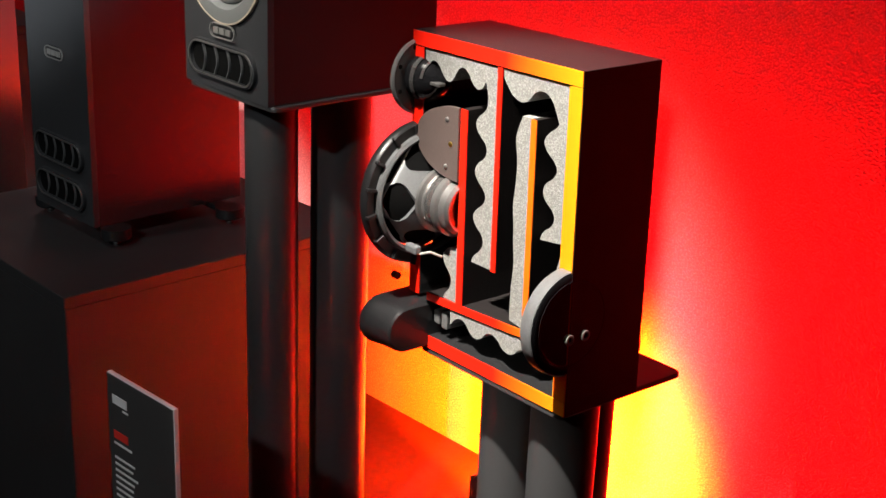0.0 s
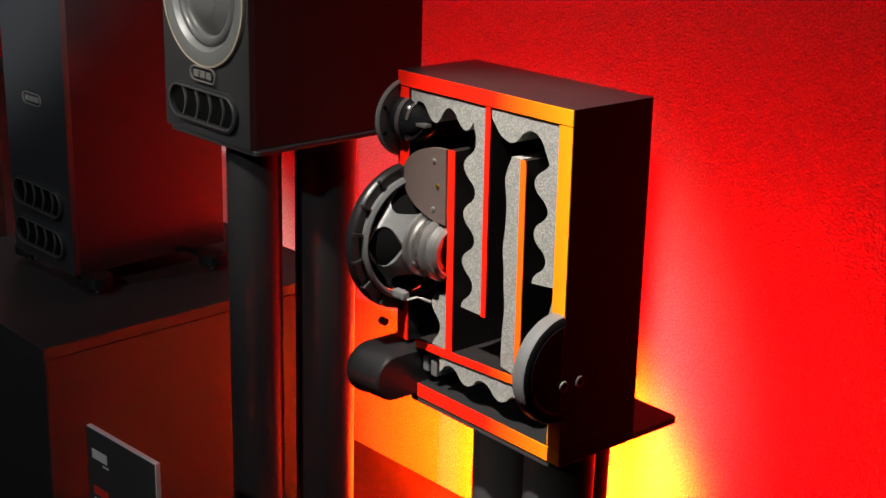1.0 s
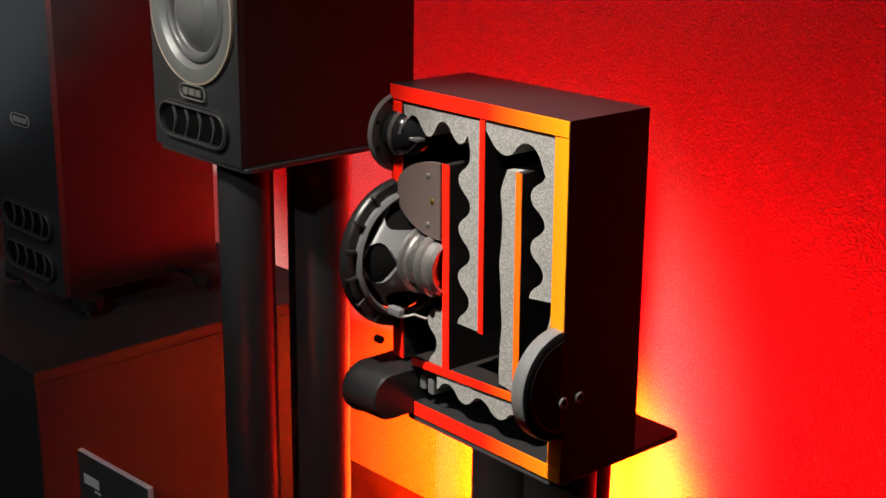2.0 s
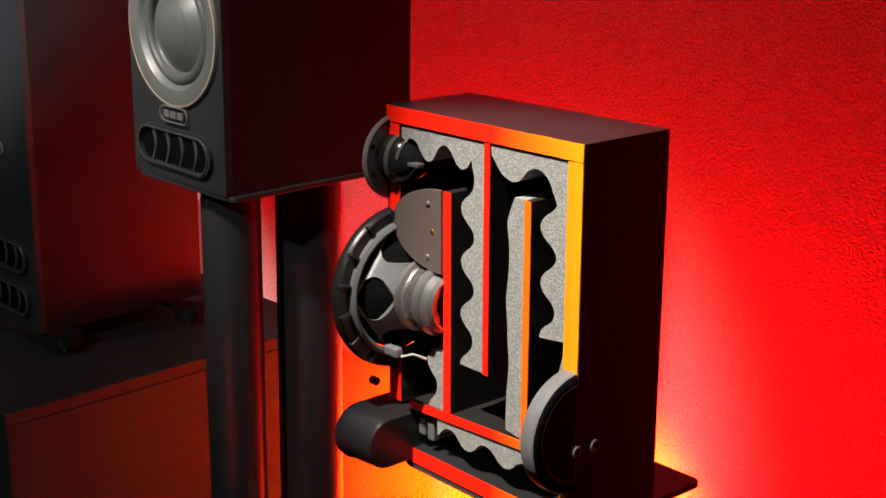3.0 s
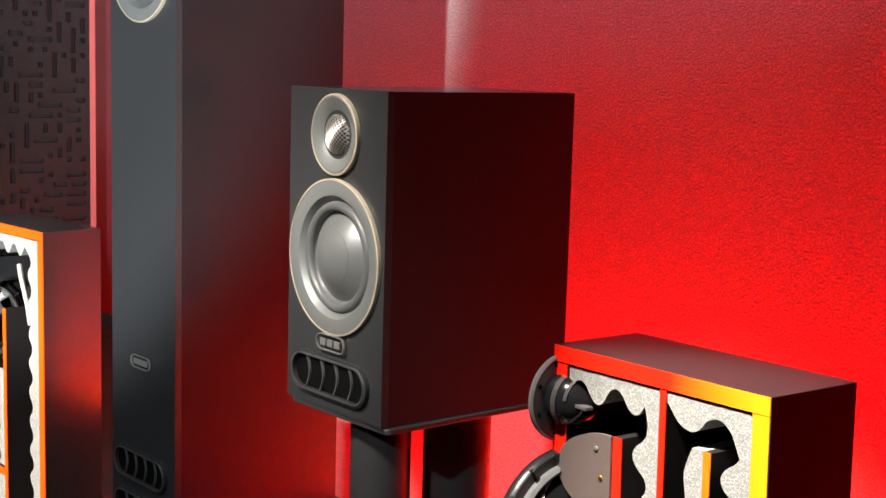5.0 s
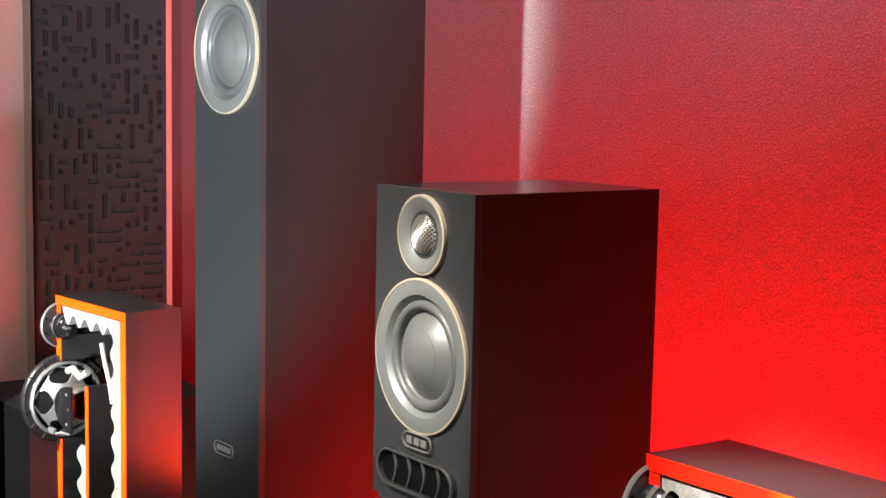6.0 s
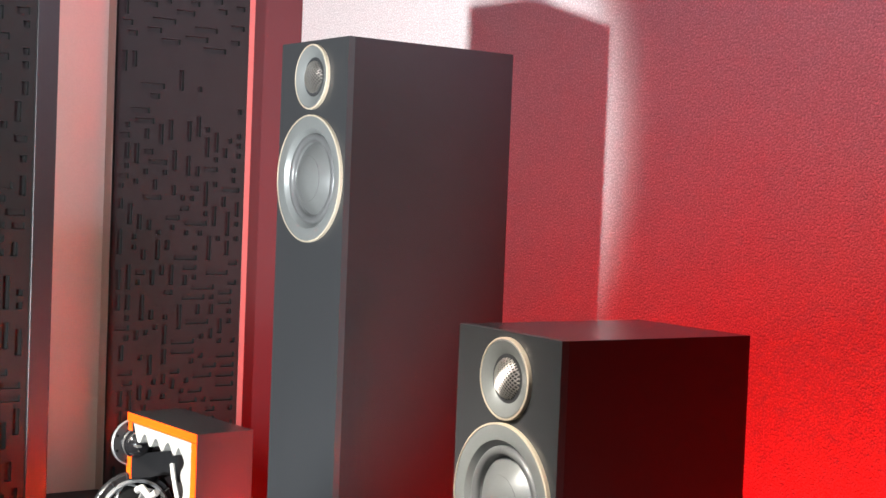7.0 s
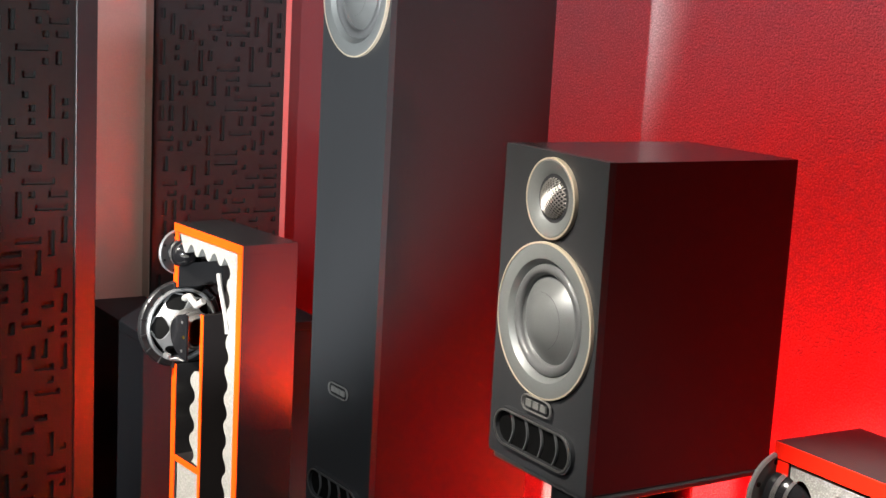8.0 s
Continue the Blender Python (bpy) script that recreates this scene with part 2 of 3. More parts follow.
wall_west = part("wall_west", box(-2.03, SIDE_X, -4.0, 0.558, 0.0, 2.8), "side_wall")
tagged(wall_west, "plain beige painted side wall", "wall", kind="structure")
# unseen walls and ceiling, added to close the room
for nm, dims in (("wall_east", (3.6, 3.7, -4.0, 0.865, 0, 2.8)), ("wall_south", (-2.03, 3.7, -4.1, -4.0, 0, 2.8))):
    tagged(part(nm, box(*dims), "dark_wall"), "unseen dark wall added to close the room", "wall", kind="structure")
tagged(part("ceiling", box(-2.03, 3.7, -4.1, 0.865, 2.8, 2.9), "ceiling"), "unseen grey ceiling added to close the room", "ceiling", kind="structure")

batten = part("trim", box(SIDE_X, SIDE_X + 0.041, 0.276, 0.300, 0.628, 2.8, 0.001), "side_wall")
tagged(batten, "beige painted batten on the side wall", "trim", kind="structure")

# ---- loudspeakers ----


def badge(parent, x, z):
    """Small outlined badge; its lettering is drawn as plain bars."""
    ob = part("badge", ring_prism(stadium(x, z, 0.050, 0.017, 6), stadium(x, z, 0.0476, 0.0146, 6), -0.0012, 0.001), "badge", parent, "small silver outlined badge")
    for k in range(3):
        part("bar", box(x - 0.017 + k * 0.0122, x - 0.0075 + k * 0.0122, -0.001, 0.001, z - 0.0035, z + 0.0035), "badge", ob)
    return ob


def port_mouth(parent, x, z, w=0.138, h=0.046):
    frame_ob = part("port_frame", ring_prism(stadium(x, z, w - 0.003, h - 0.003, 12), stadium(x, z, w - 0.012, h - 0.012, 12), -0.001, 0.004), "baffle", parent, "charcoal rounded port frame with a bright rim", True)
    part("rim", ring_prism(stadium(x, z, w - 0.0075, h - 0.0075, 12), stadium(x, z, w - 0.0115, h - 0.0115, 12), -0.0024, -0.001), "steel", frame_ob)
    # flat near-black plate in place of the port's inner shade
    part("duct_shade_plate", prism(stadium(x, z, w - 0.012, h - 0.012, 12), 0.0034, 0.0039), "hole", parent)
    for k in range(4):
        cx = x - 0.040 + k * 0.025
        pts = [(cx + 0.006 * math.sin(math.pi * i / 8), z - 0.0168 + 0.0336 * i / 8) for i in range(9)]
        outline = pts + [(px - 0.0013, pz) for px, pz in pts[::-1]]
        part("vane", prism(outline, 0.0005, 0.0032), "rubber", parent, "thin curved port vane")


def tweeter(parent, x, z, r=0.039):
    t = Matrix.Translation((x, 0.0035, z)) @ FRONT
    plate = part("tweeter", lathe([(r, 0), (r, 0.0035), (r - 0.0022, 0.0045), (r * 0.72, 0.0022), (r * 0.56, -0.002), (r * 0.5, -0.004), (0.0001, -0.004)], 64, t), "driver_ring", parent, "silver waveguide tweeter plate", True)
    part("ring", lathe([(r, 0.0), (r + 0.0012, 0.0), (r + 0.0012, 0.0042), (r - 0.0006, 0.0048), (r - 0.0006, 0.003)], 64, t), "ring_trim", plate, "", True)
    # dome-shaped wire grille built from crossing strands
    bm = bmesh.new()
    rd = r * 0.53
    step = 0.0030
    n = int(rd / step) + 1
    for axis in (0, 1):
        for k in range(-n, n + 1):
            o = k * step
            if abs(o) > rd * 0.97:
                continue
            half = math.sqrt(rd * rd - o * o)
            line = []
            for i in range(9):
                s = -half + 2 * half * i / 8
                h = 0.010 * max(0.0, 1 - (s * s + o * o) / (rd * rd)) ** 0.6 - 0.002
                a, b = (s + o) * 0.7071, (s - o) * 0.7071
                p = Vector((a, b, h)) if axis == 0 else Vector((-b, a, h))
                line.append(t @ p)
            tube(line, 0.00062, 4, bm)
    part("grille", bm, "mesh", plate, "domed wire mesh grille", True)
    part("dome", lathe([(rd * 0.93, -0.004), (rd * 0.8, -0.001), (rd * 0.45, 0.0025), (0.0001, 0.0038)], 32, t), "plastic", plate, "", True)


def woofer(parent, x, z, r=0.0775):
    t = Matrix.Translation((x, 0.0035, z)) @ FRONT
    rs = r * 0.76
    rim = part("woofer_rim", lathe([(r, 0), (r, 0.003), (r - 0.002, 0.004), (rs + 0.003, 0.0025), (rs, -0.001), (rs - 0.0025, -0.005)], 72, t), "driver_ring", parent, "silver woofer mounting ring", True)
    part("ring", lathe([(r, 0.0), (r + 0.0012, 0.0), (r + 0.0012, 0.0038), (r - 0.0006, 0.0044), (r - 0.0006, 0.0025)], 72, t), "ring_trim", rim, "", True)
    arc = [(rs - 0.0025 - 0.0105 * (1 - math.cos(math.pi * i / 8)) / 2, -0.005 + 0.0055 * math.sin(math.pi * i / 8)) for i in range(9)]
    part("surround", lathe(arc, 64, t), "rubber", parent, "half-roll rubber surround", True)
    rc = rs - 0.013
    cap = rc * 0.62

    def dome(q):
        return -0.0090 + 0.0205 * math.cos(math.pi / 2 * (q / rc) ** 1.15)
    slope = [(rc + 0.001, -0.0050), (rc - 0.0012, -0.0082)] + [(q, dome(q)) for q in (rc - 0.002 - (rc - 0.002 - cap) * k / 8 for k in range(9))]
    part("cone", lathe(slope, 64, t), "cone", parent, "smooth grey domed cone", True)
    part("dust_cap", lathe([(cap * (1 - k / 10), dome(cap * (1 - k / 10)) + 0.0003) for k in range(10)] + [(0.0001, dome(0.0) + 0.0003)], 48, t), "cone", parent, "rounded grey dust cap", True)
    part("basket_wall", lathe([(rs + 0.004, 0.0), (rs + 0.004, -0.030), (0.0001, -0.030)], 48, t), "hole", parent)


def holed_board(w, h, zc, r, y0, y1, steps=64):
    """Board from x = -w to 0 with one round opening on its middle line."""
    bm = bmesh.new()
    lo, hi = zc - w / 2, zc + w / 2
    cut, rim = [], []
    for k in range(steps):
        a = 2 * math.pi * (k + 0.5) / steps
        c, s = math.cos(a), math.sin(a)
        m = max(abs(c), abs(s))
        cut.append((-w / 2 + r * c, zc + r * s))
        rim.append((-w / 2 + w / 2 * c / m, zc + w / 2 * s / m))
    corner = [(0, hi), (-w, hi), (-w, lo), (0, lo)]
    at = {}

    def v(p, y):
        key = (round(p[0], 6), round(p[1], 6), y)
        if key not in at:
            at[key] = bm.verts.new((p[0], y, p[1]))
        return at[key]
    for k in range(steps):
        n = (k + 1) % steps
        ring = [cut[k], rim[k], rim[n], cut[n]]
        q = k - steps // 8 + 1
        if q % (steps // 4) == 0:
            ring.insert(2, corner[(q // (steps // 4)) % 4])
        for y in (y0, y1):
            bm.faces.new([v(p, y) for p in ring])
        bm.faces.new((v(cut[k], y0), v(cut[n], y0), v(cut[n], y1), v(cut[k], y1)))
    for a, b in ((0.0, lo), (hi, h)):
        for y in (y0, y1):
            bm.faces.new([bm.verts.new((x, y, z)) for x, z in ((-w, a), (0, a), (0, b), (-w, b))])
    for p, q in (((-w, 0), (0, 0)), ((0, 0), (0, h)), ((0, h), (-w, h)), ((-w, h), (-w, 0))):
        bm.faces.new([bm.verts.new((x, y, z)) for (x, z), y in ((p, y0), (q, y0), (q, y1), (p, y1))])
    return bm


def loudspeaker(name, place, w, h, d, label, drivers, badge_z, ports, yaw=0.0):
    """Closed cabinet; local x from -w to 0, the baffle at y = 0, z from its underside."""
    ob = thing(name, place, label, "loudspeaker", yaw)
    part("cabinet", box(-w, 0, 0.040, d, 0, h, 0.0003), "cabinet", ob, "satin black cabinet")
    zw, rw = next((z, r * 0.9) for kind, z, r in drivers if kind == "w")
    part("front_frame", holed_board(w, h, zw, rw, 0.0125, 0.0405), "cabinet", ob)
    part("baffle", holed_board(w, h, zw, rw, 0.004, 0.0125), "baffle", ob, "satin charcoal front baffle")
    for kind, z, r in drivers:
        (tweeter if kind == "t" else woofer)(ob, -w / 2 + 0.0015, z, r)
    badge(ob, -w / 2 + 0.001, badge_z)
    for z in ports:
        port_mouth(ob, -w / 2 - 0.003, z)
    part("terminal_plate", lathe([(0.05, 0), (0.05, 0.003), (0.0001, 0.003)], 32, Matrix.Translation((-w / 2, d, 0.12)) @ pose(0, 0, 0, -90)), "plastic", ob)
    return ob


bookshelf = loudspeaker("bookshelf_loudspeaker", (0.001, 0, 0.84), 0.168, 0.324, 0.245, "compact satin black two-way loudspeaker on a twin-pole stand",
                        (("t", 0.279, 0.039), ("w", 0.157, 0.0775)), 0.070, (0.034,), -1.0)
tower = loudspeaker("floorstanding_loudspeaker", (-0.4454, 0.0227, 0.5705), 0.164, 0.907, 0.25, "tall satin black floorstanding loudspeaker on a black plinth",
                    (("t", 0.862, 0.039), ("w", 0.737, 0.0775)), 0.233, (0.094, 0.037), 0.87)


def spike_foot(parent, x, y, z):
    t = Matrix.Translation((x, y, z))
    foot = part("foot", lathe([(0.0001, 0.0), (0.021, 0.0), (0.021, -0.014), (0.019, -0.016), (0.008, -0.016), (0.008, -0.020), (0.0001, -0.020)], 24, t), "plastic", parent, "black outrigger foot with a spike", True)
    part("spike", lathe([(0.006, -0.018), (0.006, -0.023), (0.0006, -0.033)], 12, t), "chrome", foot, "", True)


for fx, fy in ((0.013, 0.030), (-0.175, 0.030), (0.032, 0.208), (-0.194, 0.208)):
    spike_foot(tower, fx, fy, 0.0)
for y0, half in ((0.030, 0.020), (0.208, 0.040)):
    part("outrigger", box(-0.162 - half, half, y0 - 0.013, y0 + 0.013, -0.009, -0.0005, 0.002), "plastic", tower, "black outrigger bar")

# ---- stands ----


def twin_stand(place, top_box, poles, height, label, base_box, yaw=0.0):
    ob = thing("speaker_stand", place, label, "speaker stand", yaw)
    x0, x1, y0, y1 = top_box
    part("top_plate", prism(round_rect(x0, x1, y0, y1, 0.008), height - 0.006, height - 0.0005, "xy", 0.001), "pole", ob)
    for px, py, radius in poles:
        part("pole", lathe([(radius, 0.012), (radius, height - 0.006)], 40, Matrix.Translation((px, py, 0))), "pole", ob, "satin black round steel pole", True)
        part("collar", lathe([(radius + 0.003, 0.012), (radius + 0.003, 0.02), (radius, 0.022)], 40, Matrix.Translation((px, py, 0))), "pole", ob, "", True)
    x0, x1, y0, y1 = base_box
    part("base_plate", prism(round_rect(x0, x1, y0, y1, 0.012), 0.0, 0.012, "xy", 0.001), "pole", ob)
    return ob


twin_stand((0, 0, 0), (-0.162, 0.0075, 0.007, 0.240), ((-0.0776, 0.0646, 0.0315), (-0.0705, 0.1628, 0.0365)), 0.84, "black twin-pole speaker stand on the carpet", (-0.22, 0.06, -0.02, 0.27))

# ---- plinth ----
plinth = thing("plinth", (-0.2963, -0.1014, 0), "black laminated plinth carrying a tall loudspeaker", "plinth")
part("body", box(-0.446, -0.001, 0.001, 0.476, 0, 0.528, 0.0015), "plinth", plinth)
part("top_board", box(-0.447, 0, 0, 0.477, 0.5285, 0.545, 0.0015), "plinth", plinth, "black top board with a worn edge")

# ---- cut-open loudspeakers ----
DEPTH, CUTW = 0.235, 0.096
EDGE_T = 0.0012


def crate(a0, a1, base, amp, phase, pitch=0.0455, steps=40):
    """Wavy edge of egg-crate foam: positions along a, offsets across, with slightly uneven crests."""
    out = []
    for i in range(steps + 1):
        a = a0 + (a1 - a0) * i / steps
        s = math.sin(2 * math.pi * (a - phase) / pitch)
        wobble = 0.0016 * noise.noise(Vector((a * 60, base * 90, 0.3)))
        out.append((a, base + amp * (abs(s) ** 0.8 * (1 if s > 0 else -1)) + wobble))
    return out


def foam_part(parent, outline, H, n0=0.0006, n1=CUTW - 0.014):
    return part("foam", prism([(u, H - h) for u, h in outline], n0, n1), "foam", parent, "grey sparkling egg-crate foam")


def board(parent, u0, u1, h0, h1, H, tilt=0.0, name="divider"):
    """An inner board with its painted cut edge; h counts down from the top."""
    pts = [(u0, H - h0), (u1, H - h0 + tilt), (u1, H - h1 + tilt), (u0, H - h1)]
    ob = part(name, prism(pts, 0.0, CUTW - 0.014), "inner", parent)
    part("cut_edge", prism(pts, -EDGE_T, 0.0), "lit_edge_fade" if H < 0.5 else "edge", ob, "orange-red painted cut edge")
    return ob


def shell(parent, u0, u1, n0, n1, h0, h1, H, name):
    """An outer panel of the carcass, black outside, with its painted cut edge."""
    ob = part(name, box(u0, u1, n0, n1, H - h1, H - h0, 0.0002), "cabinet", parent)
    if n0 == 0.0:
        part("cut_edge", box(u0 + 0.0004, u1 - 0.0004, -EDGE_T, 0.0002, H - h1 + 0.0004, H - h0 - 0.0004), "lit_edge_fade" if H < 0.5 else "edge", ob, "orange-red painted cut edge")
    return ob


def rear_driver_tweeter(parent, H, h):
    t = Matrix.Translation((0.004, 0.010, H - h)) @ pose(0, 0, 0, 0, 90, 0)
    plate = part("tweeter", lathe([(0.0001, -0.006), (0.036, -0.006), (0.038, -0.004), (0.038, -0.001), (0.036, 0.0), (0.0001, 0.0)], 56, t), "plastic", parent, "black tweeter plate seen from behind", True)
    part("rim", lathe([(0.0365, 0.0003), (0.0385, -0.001), (0.0385, -0.004), (0.0375, -0.004)], 56, t), "chassis", plate, "", True)
    for k in range(8):
        a = radians(22 + 45 * k)
        # dark discs painted as the shade of bolt holes
        part("bolt_hole_shade", lathe([(0.0001, 0.0008), (0.0022, 0.0008), (0.0022, -0.0005)], 10, t @ Matrix.Translation((0.032 * math.cos(a), 0.032 * math.sin(a), 0))), "hole", plate)
    pot = part("magnet_pot", lathe([(0.024, 0.0), (0.0245, 0.006), (0.0235, 0.013), (0.020, 0.021), (0.0125, 0.029), (0.006, 0.033), (0.0001, 0.034)], 40, t), "gloss", plate, "glossy black rear chamber", True)
    for k, (a0, r0) in enumerate(((200, 0.0235), (140, 0.0195))):
        part("band", lathe([(r0, 0.008 + 0.009 * k), (r0 + 0.0016, 0.0085 + 0.009 * k), (r0 + 0.0008, 0.0135 + 0.009 * k)], 24, t, None, a0, 120), "chrome", pot, "bright metal band")
    part("terminal_tag", box(0.031, 0.045, -0.004, 0.004, H - h - 0.002, H - h + 0.001, 0.0005), "steel", plate)
    return plate


def rear_driver_woofer(parent, H, h, R=0.074):
    t = Matrix.Translation((0.004, 0.010, H - h)) @ pose(0, 0, 0, 0, 90, 0)
    flange = part("woofer_flange", lathe([(R - 0.010, -0.004), (R, -0.004), (R + 0.001, -0.001), (R, 0.004), (R - 0.002, 0.006), (R - 0.011, 0.006), (R - 0.012, 0.002)], 72, t), "plastic", parent, "black cast woofer flange with bolt lugs", True)
    for k in range(16):
        a = radians(11 + 22.5 * k)
        part("lug", lug_mesh(t, a, R), "plastic", flange)
    part("inner_rim", lathe([(R - 0.011, 0.006), (R - 0.011, 0.011), (R - 0.014, 0.013), (R - 0.017, 0.011), (R - 0.017, 0.004)], 72, t), "chassis", flange, "", True)
    # basket: five broad spokes with rounded openings between them
    hub_r, hub_z = 0.031, 0.034
    for k in range(5):
        bm = bmesh.new()
        rows = []
        for i in range(9):
            f = i / 8
            r = (R - 0.016) + (hub_r - (R - 0.016)) * f
            z = 0.009 + (hub_z - 0.009) * f ** 1.4
            width = radians(36 * (1 - 0.72 * math.sin(math.pi * min(max(f * 1.02, 0), 1)) ** 0.7) if f < 0.999 else 36)
            a0 = radians(18 + 72 * k)
            rows.append([(r, z + dz, a0 + s * width) for s, dz in ((-1, 0), (1, 0), (1, -0.004), (-1, -0.004))])
        vs = [[bm.verts.new(t @ Vector((r * math.cos(a), r * math.sin(a), z))) for r, z, a in row] for row in rows]
        for a, b in zip(vs, vs[1:]):
            for j in range(4):
                bm.faces.new((a[j], a[(j + 1) % 4], b[(j + 1) % 4], b[j]))
        bm.faces.new(vs[0][::-1])
        bm.faces.new(vs[-1])
        part("spoke", bm, "chassis", flange, "grey cast basket spoke", True)
    part("cone_back", lathe([(R - 0.018, 0.002), (0.045, 0.016), (0.024, 0.028)], 56, t), "hole", flange, "", True)
    hub = part("magnet", lathe([(0.0001, 0.032), (0.0335, 0.032), (0.0335, 0.036), (0.030, 0.038), (0.0295, 0.052), (0.0315, 0.053), (0.0320, 0.060), (0.0300, 0.0615), (0.0285, 0.0615), (0.0280, 0.070), (0.0245, 0.073), (0.0225, 0.0725), (0.0225, 0.066), (0.0001, 0.066)], 56, t), "steel", flange, "stepped metal magnet assembly", True)
    part("band", lathe([(0.0296, 0.0385), (0.0302, 0.040), (0.0300, 0.050), (0.0296, 0.0515)], 56, t), "chrome", hub, "polished metal band", True)
    part("winding", lathe([(0.0001, 0.0665), (0.021, 0.0665), (0.021, 0.069), (0.017, 0.0695), (0.017, 0.0672)], 40, t), "copper", hub, "copper-coloured coil ring", True)
    part("terminal_block", box(0.034, 0.052, -0.034, -0.026, H - h - 0.047, H - h - 0.038, 0.002), "chassis", flange)
    part("lead", tube([(0.040, -0.030, H - h - 0.040), (0.052, -0.028, H - h - 0.046), (0.060, -0.022, H - h - 0.043), (0.066, -0.012, H - h - 0.048)], 0.0014), "wire_white", flange, "white soldered lead", True)
    return flange


def lug_mesh(t, a, R):
    bm = box(R - 0.010, R + 0.0006, -0.0016, 0.0016, 0.004, 0.0100, 0.0005)
    bm.transform(t @ Matrix.Rotation(a, 4, "Z"))
    return bm


def cover_plate(parent, H, hc, u_flat, ru, rh, n, finish="crossover", label="brown half-round board with three screws"):
    pts = [(u_flat - ru * math.sin(math.pi * i / 28), H - hc + rh * math.cos(math.pi * i / 28)) for i in range(29)]
    plate = part("crossover_plate", prism(pts, n, n + 0.004, bevel=0.0006), finish, parent, label)
    for k, (fu, fh, mat) in enumerate(((0.26, -0.62, "steel"), (0.17, 0.02, "gold"), (0.27, 0.66, "steel"))):
        t = Matrix.Translation((u_flat - ru * fu, n, H - hc - rh * fh)) @ FRONT
        part("screw", lathe([(0.0001, 0.0016), (0.0012, 0.0016), (0.0024, 0.0008), (0.0026, 0.0)], 14, t), mat, plate, "", True)
    return plate


def port_tube(parent, H, h):
    """Oval port that sticks out through the front panel, uncut."""
    def ring(w, hh):
        return stadium(0.010, H - h, w * 0.92, hh, 10)
    bm = bmesh.new()
    rows = []
    for u, w, hh in ((-0.020, 0.124, 0.036), (-0.021, 0.134, 0.045), (-0.018, 0.141, 0.052), (-0.012, 0.142, 0.053), (-0.004, 0.138, 0.050), (0.026, 0.134, 0.047), (0.028, 0.130, 0.044), (0.028, 0.001, 0.0008)):
        rows.append([bm.verts.new((u + 0.006, y, z)) for y, z in ring(w, hh)])
    for a, b in zip(rows, rows[1:]):
        for i in range(len(a)):
            bm.faces.new((a[i], a[(i + 1) % len(a)], b[(i + 1) % len(a)], b[i]))
    ob = part("port_tube", bm, "plastic", parent, "black moulded oval port tube", True)
    for k in range(3):
        part("port_rib", box(0.024 + 0.012 * k, 0.033 + 0.012 * k, 0.004, 0.060, H - h + 0.004 - 0.002 * k, H - h + 0.017, 0.0015), "rubber" if k else "plastic", ob)
    part("clip", lathe([(0.0001, 0), (0.004, 0), (0.004, 0.007), (0.0001, 0.008)], 14, Matrix.Translation((-0.004, -0.012, H - h + 0.044)) @ pose(0, 0, 0, 0, -90, 0)), "plastic", ob, "", True)
    return ob


def terminal_disc(parent, H, h, n):
    t = Matrix.Translation((DEPTH - 0.005, n, H - h)) @ pose(0, 0, 0, 0, 90, 0) @ Matrix.Diagonal((1.07, 1.07, 1.0, 1.0))
    disc = part("terminal_plate", lathe([(0.0001, 0.0045), (0.037, 0.0045), (0.0378, 0.0052), (0.0386, 0.0052), (0.0390, 0.0047), (0.0455, 0.0047), (0.0465, 0.004), (0.0465, -0.006), (0.045, -0.010), (0.042, -0.010)], 72, t), "gloss", parent, "round black terminal plate", True)
    part("rim", lathe([(0.0467, 0.0040), (0.0475, 0.003), (0.0478, -0.007), (0.0465, -0.0105), (0.0450, -0.0105)], 72, t), "chassis", disc, "bright metal rim", True)
    for dn in (-0.003, 0.017):
        post = part("binding_post", lathe([(0.0046, 0.004), (0.0050, 0.0052), (0.0050, 0.0062), (0.0046, 0.0068), (0.0030, 0.0068), (0.0026, 0.0060), (0.0026, 0.0046)], 24, Matrix.Translation((0, dn, -0.015)) @ t), "badge", disc, "pale ringed binding post", True)
    return disc


def cut_common(ob, H, front_pieces):
    shell(ob, 0.0, DEPTH, 0.0, CUTW, 0.0, 0.0145, H, "top_panel")
    shell(ob, DEPTH - 0.0165, DEPTH, 0.0, CUTW, 0.0146, H - 0.0146, H, "back_panel")
    shell(ob, 0.016, DEPTH, 0.0, CUTW, H - 0.0145, H, H, "bottom_panel")
    part("side_panel", box(0.017, DEPTH - 0.017, CUTW - 0.014, CUTW, 0.015, H - 0.015), "inner", ob, "dark inner face of the uncut side")
    for h0, h1 in front_pieces:
        shell(ob, 0.001, 0.0175, 0.0, CUTW, h0, h1, H, "front_panel")
    part("baffle", box(-0.001, 0.0008, 0.030, CUTW, 0.06, H - 0.015), "inner", ob)


H1 = 0.324
cut = thing("cutaway_loudspeaker", (0.2172, 0.0272, 0.6356), "cut-open compact loudspeaker with orange-red edges and grey foam on a stand", "loudspeaker", -3.245, "cut-open display loudspeakers", -1.026)
cut_common(cut, H1, ((0.015, 0.030), (0.067, 0.094), (0.226, 0.270)))
board(cut, 0.0757, 0.0850, 0.064, 0.262, H1)
board(cut, 0.1255, 0.1322, 0.015, 0.2125, H1)
board(cut, 0.1727, 0.1800, 0.054, 0.260, H1)
board(cut, 0.030, 0.180, 0.2640, 0.2720, H1, 0.007, "shelf")
edge_a = [(o, a) for a, o in crate(0.050, 0.212, 0.1040, -0.0078, 0.0640)]
top_a = [(a, o) for a, o in crate(0.022, 0.108, 0.0335, 0.0085, 0.0430, 0.043, 24)]
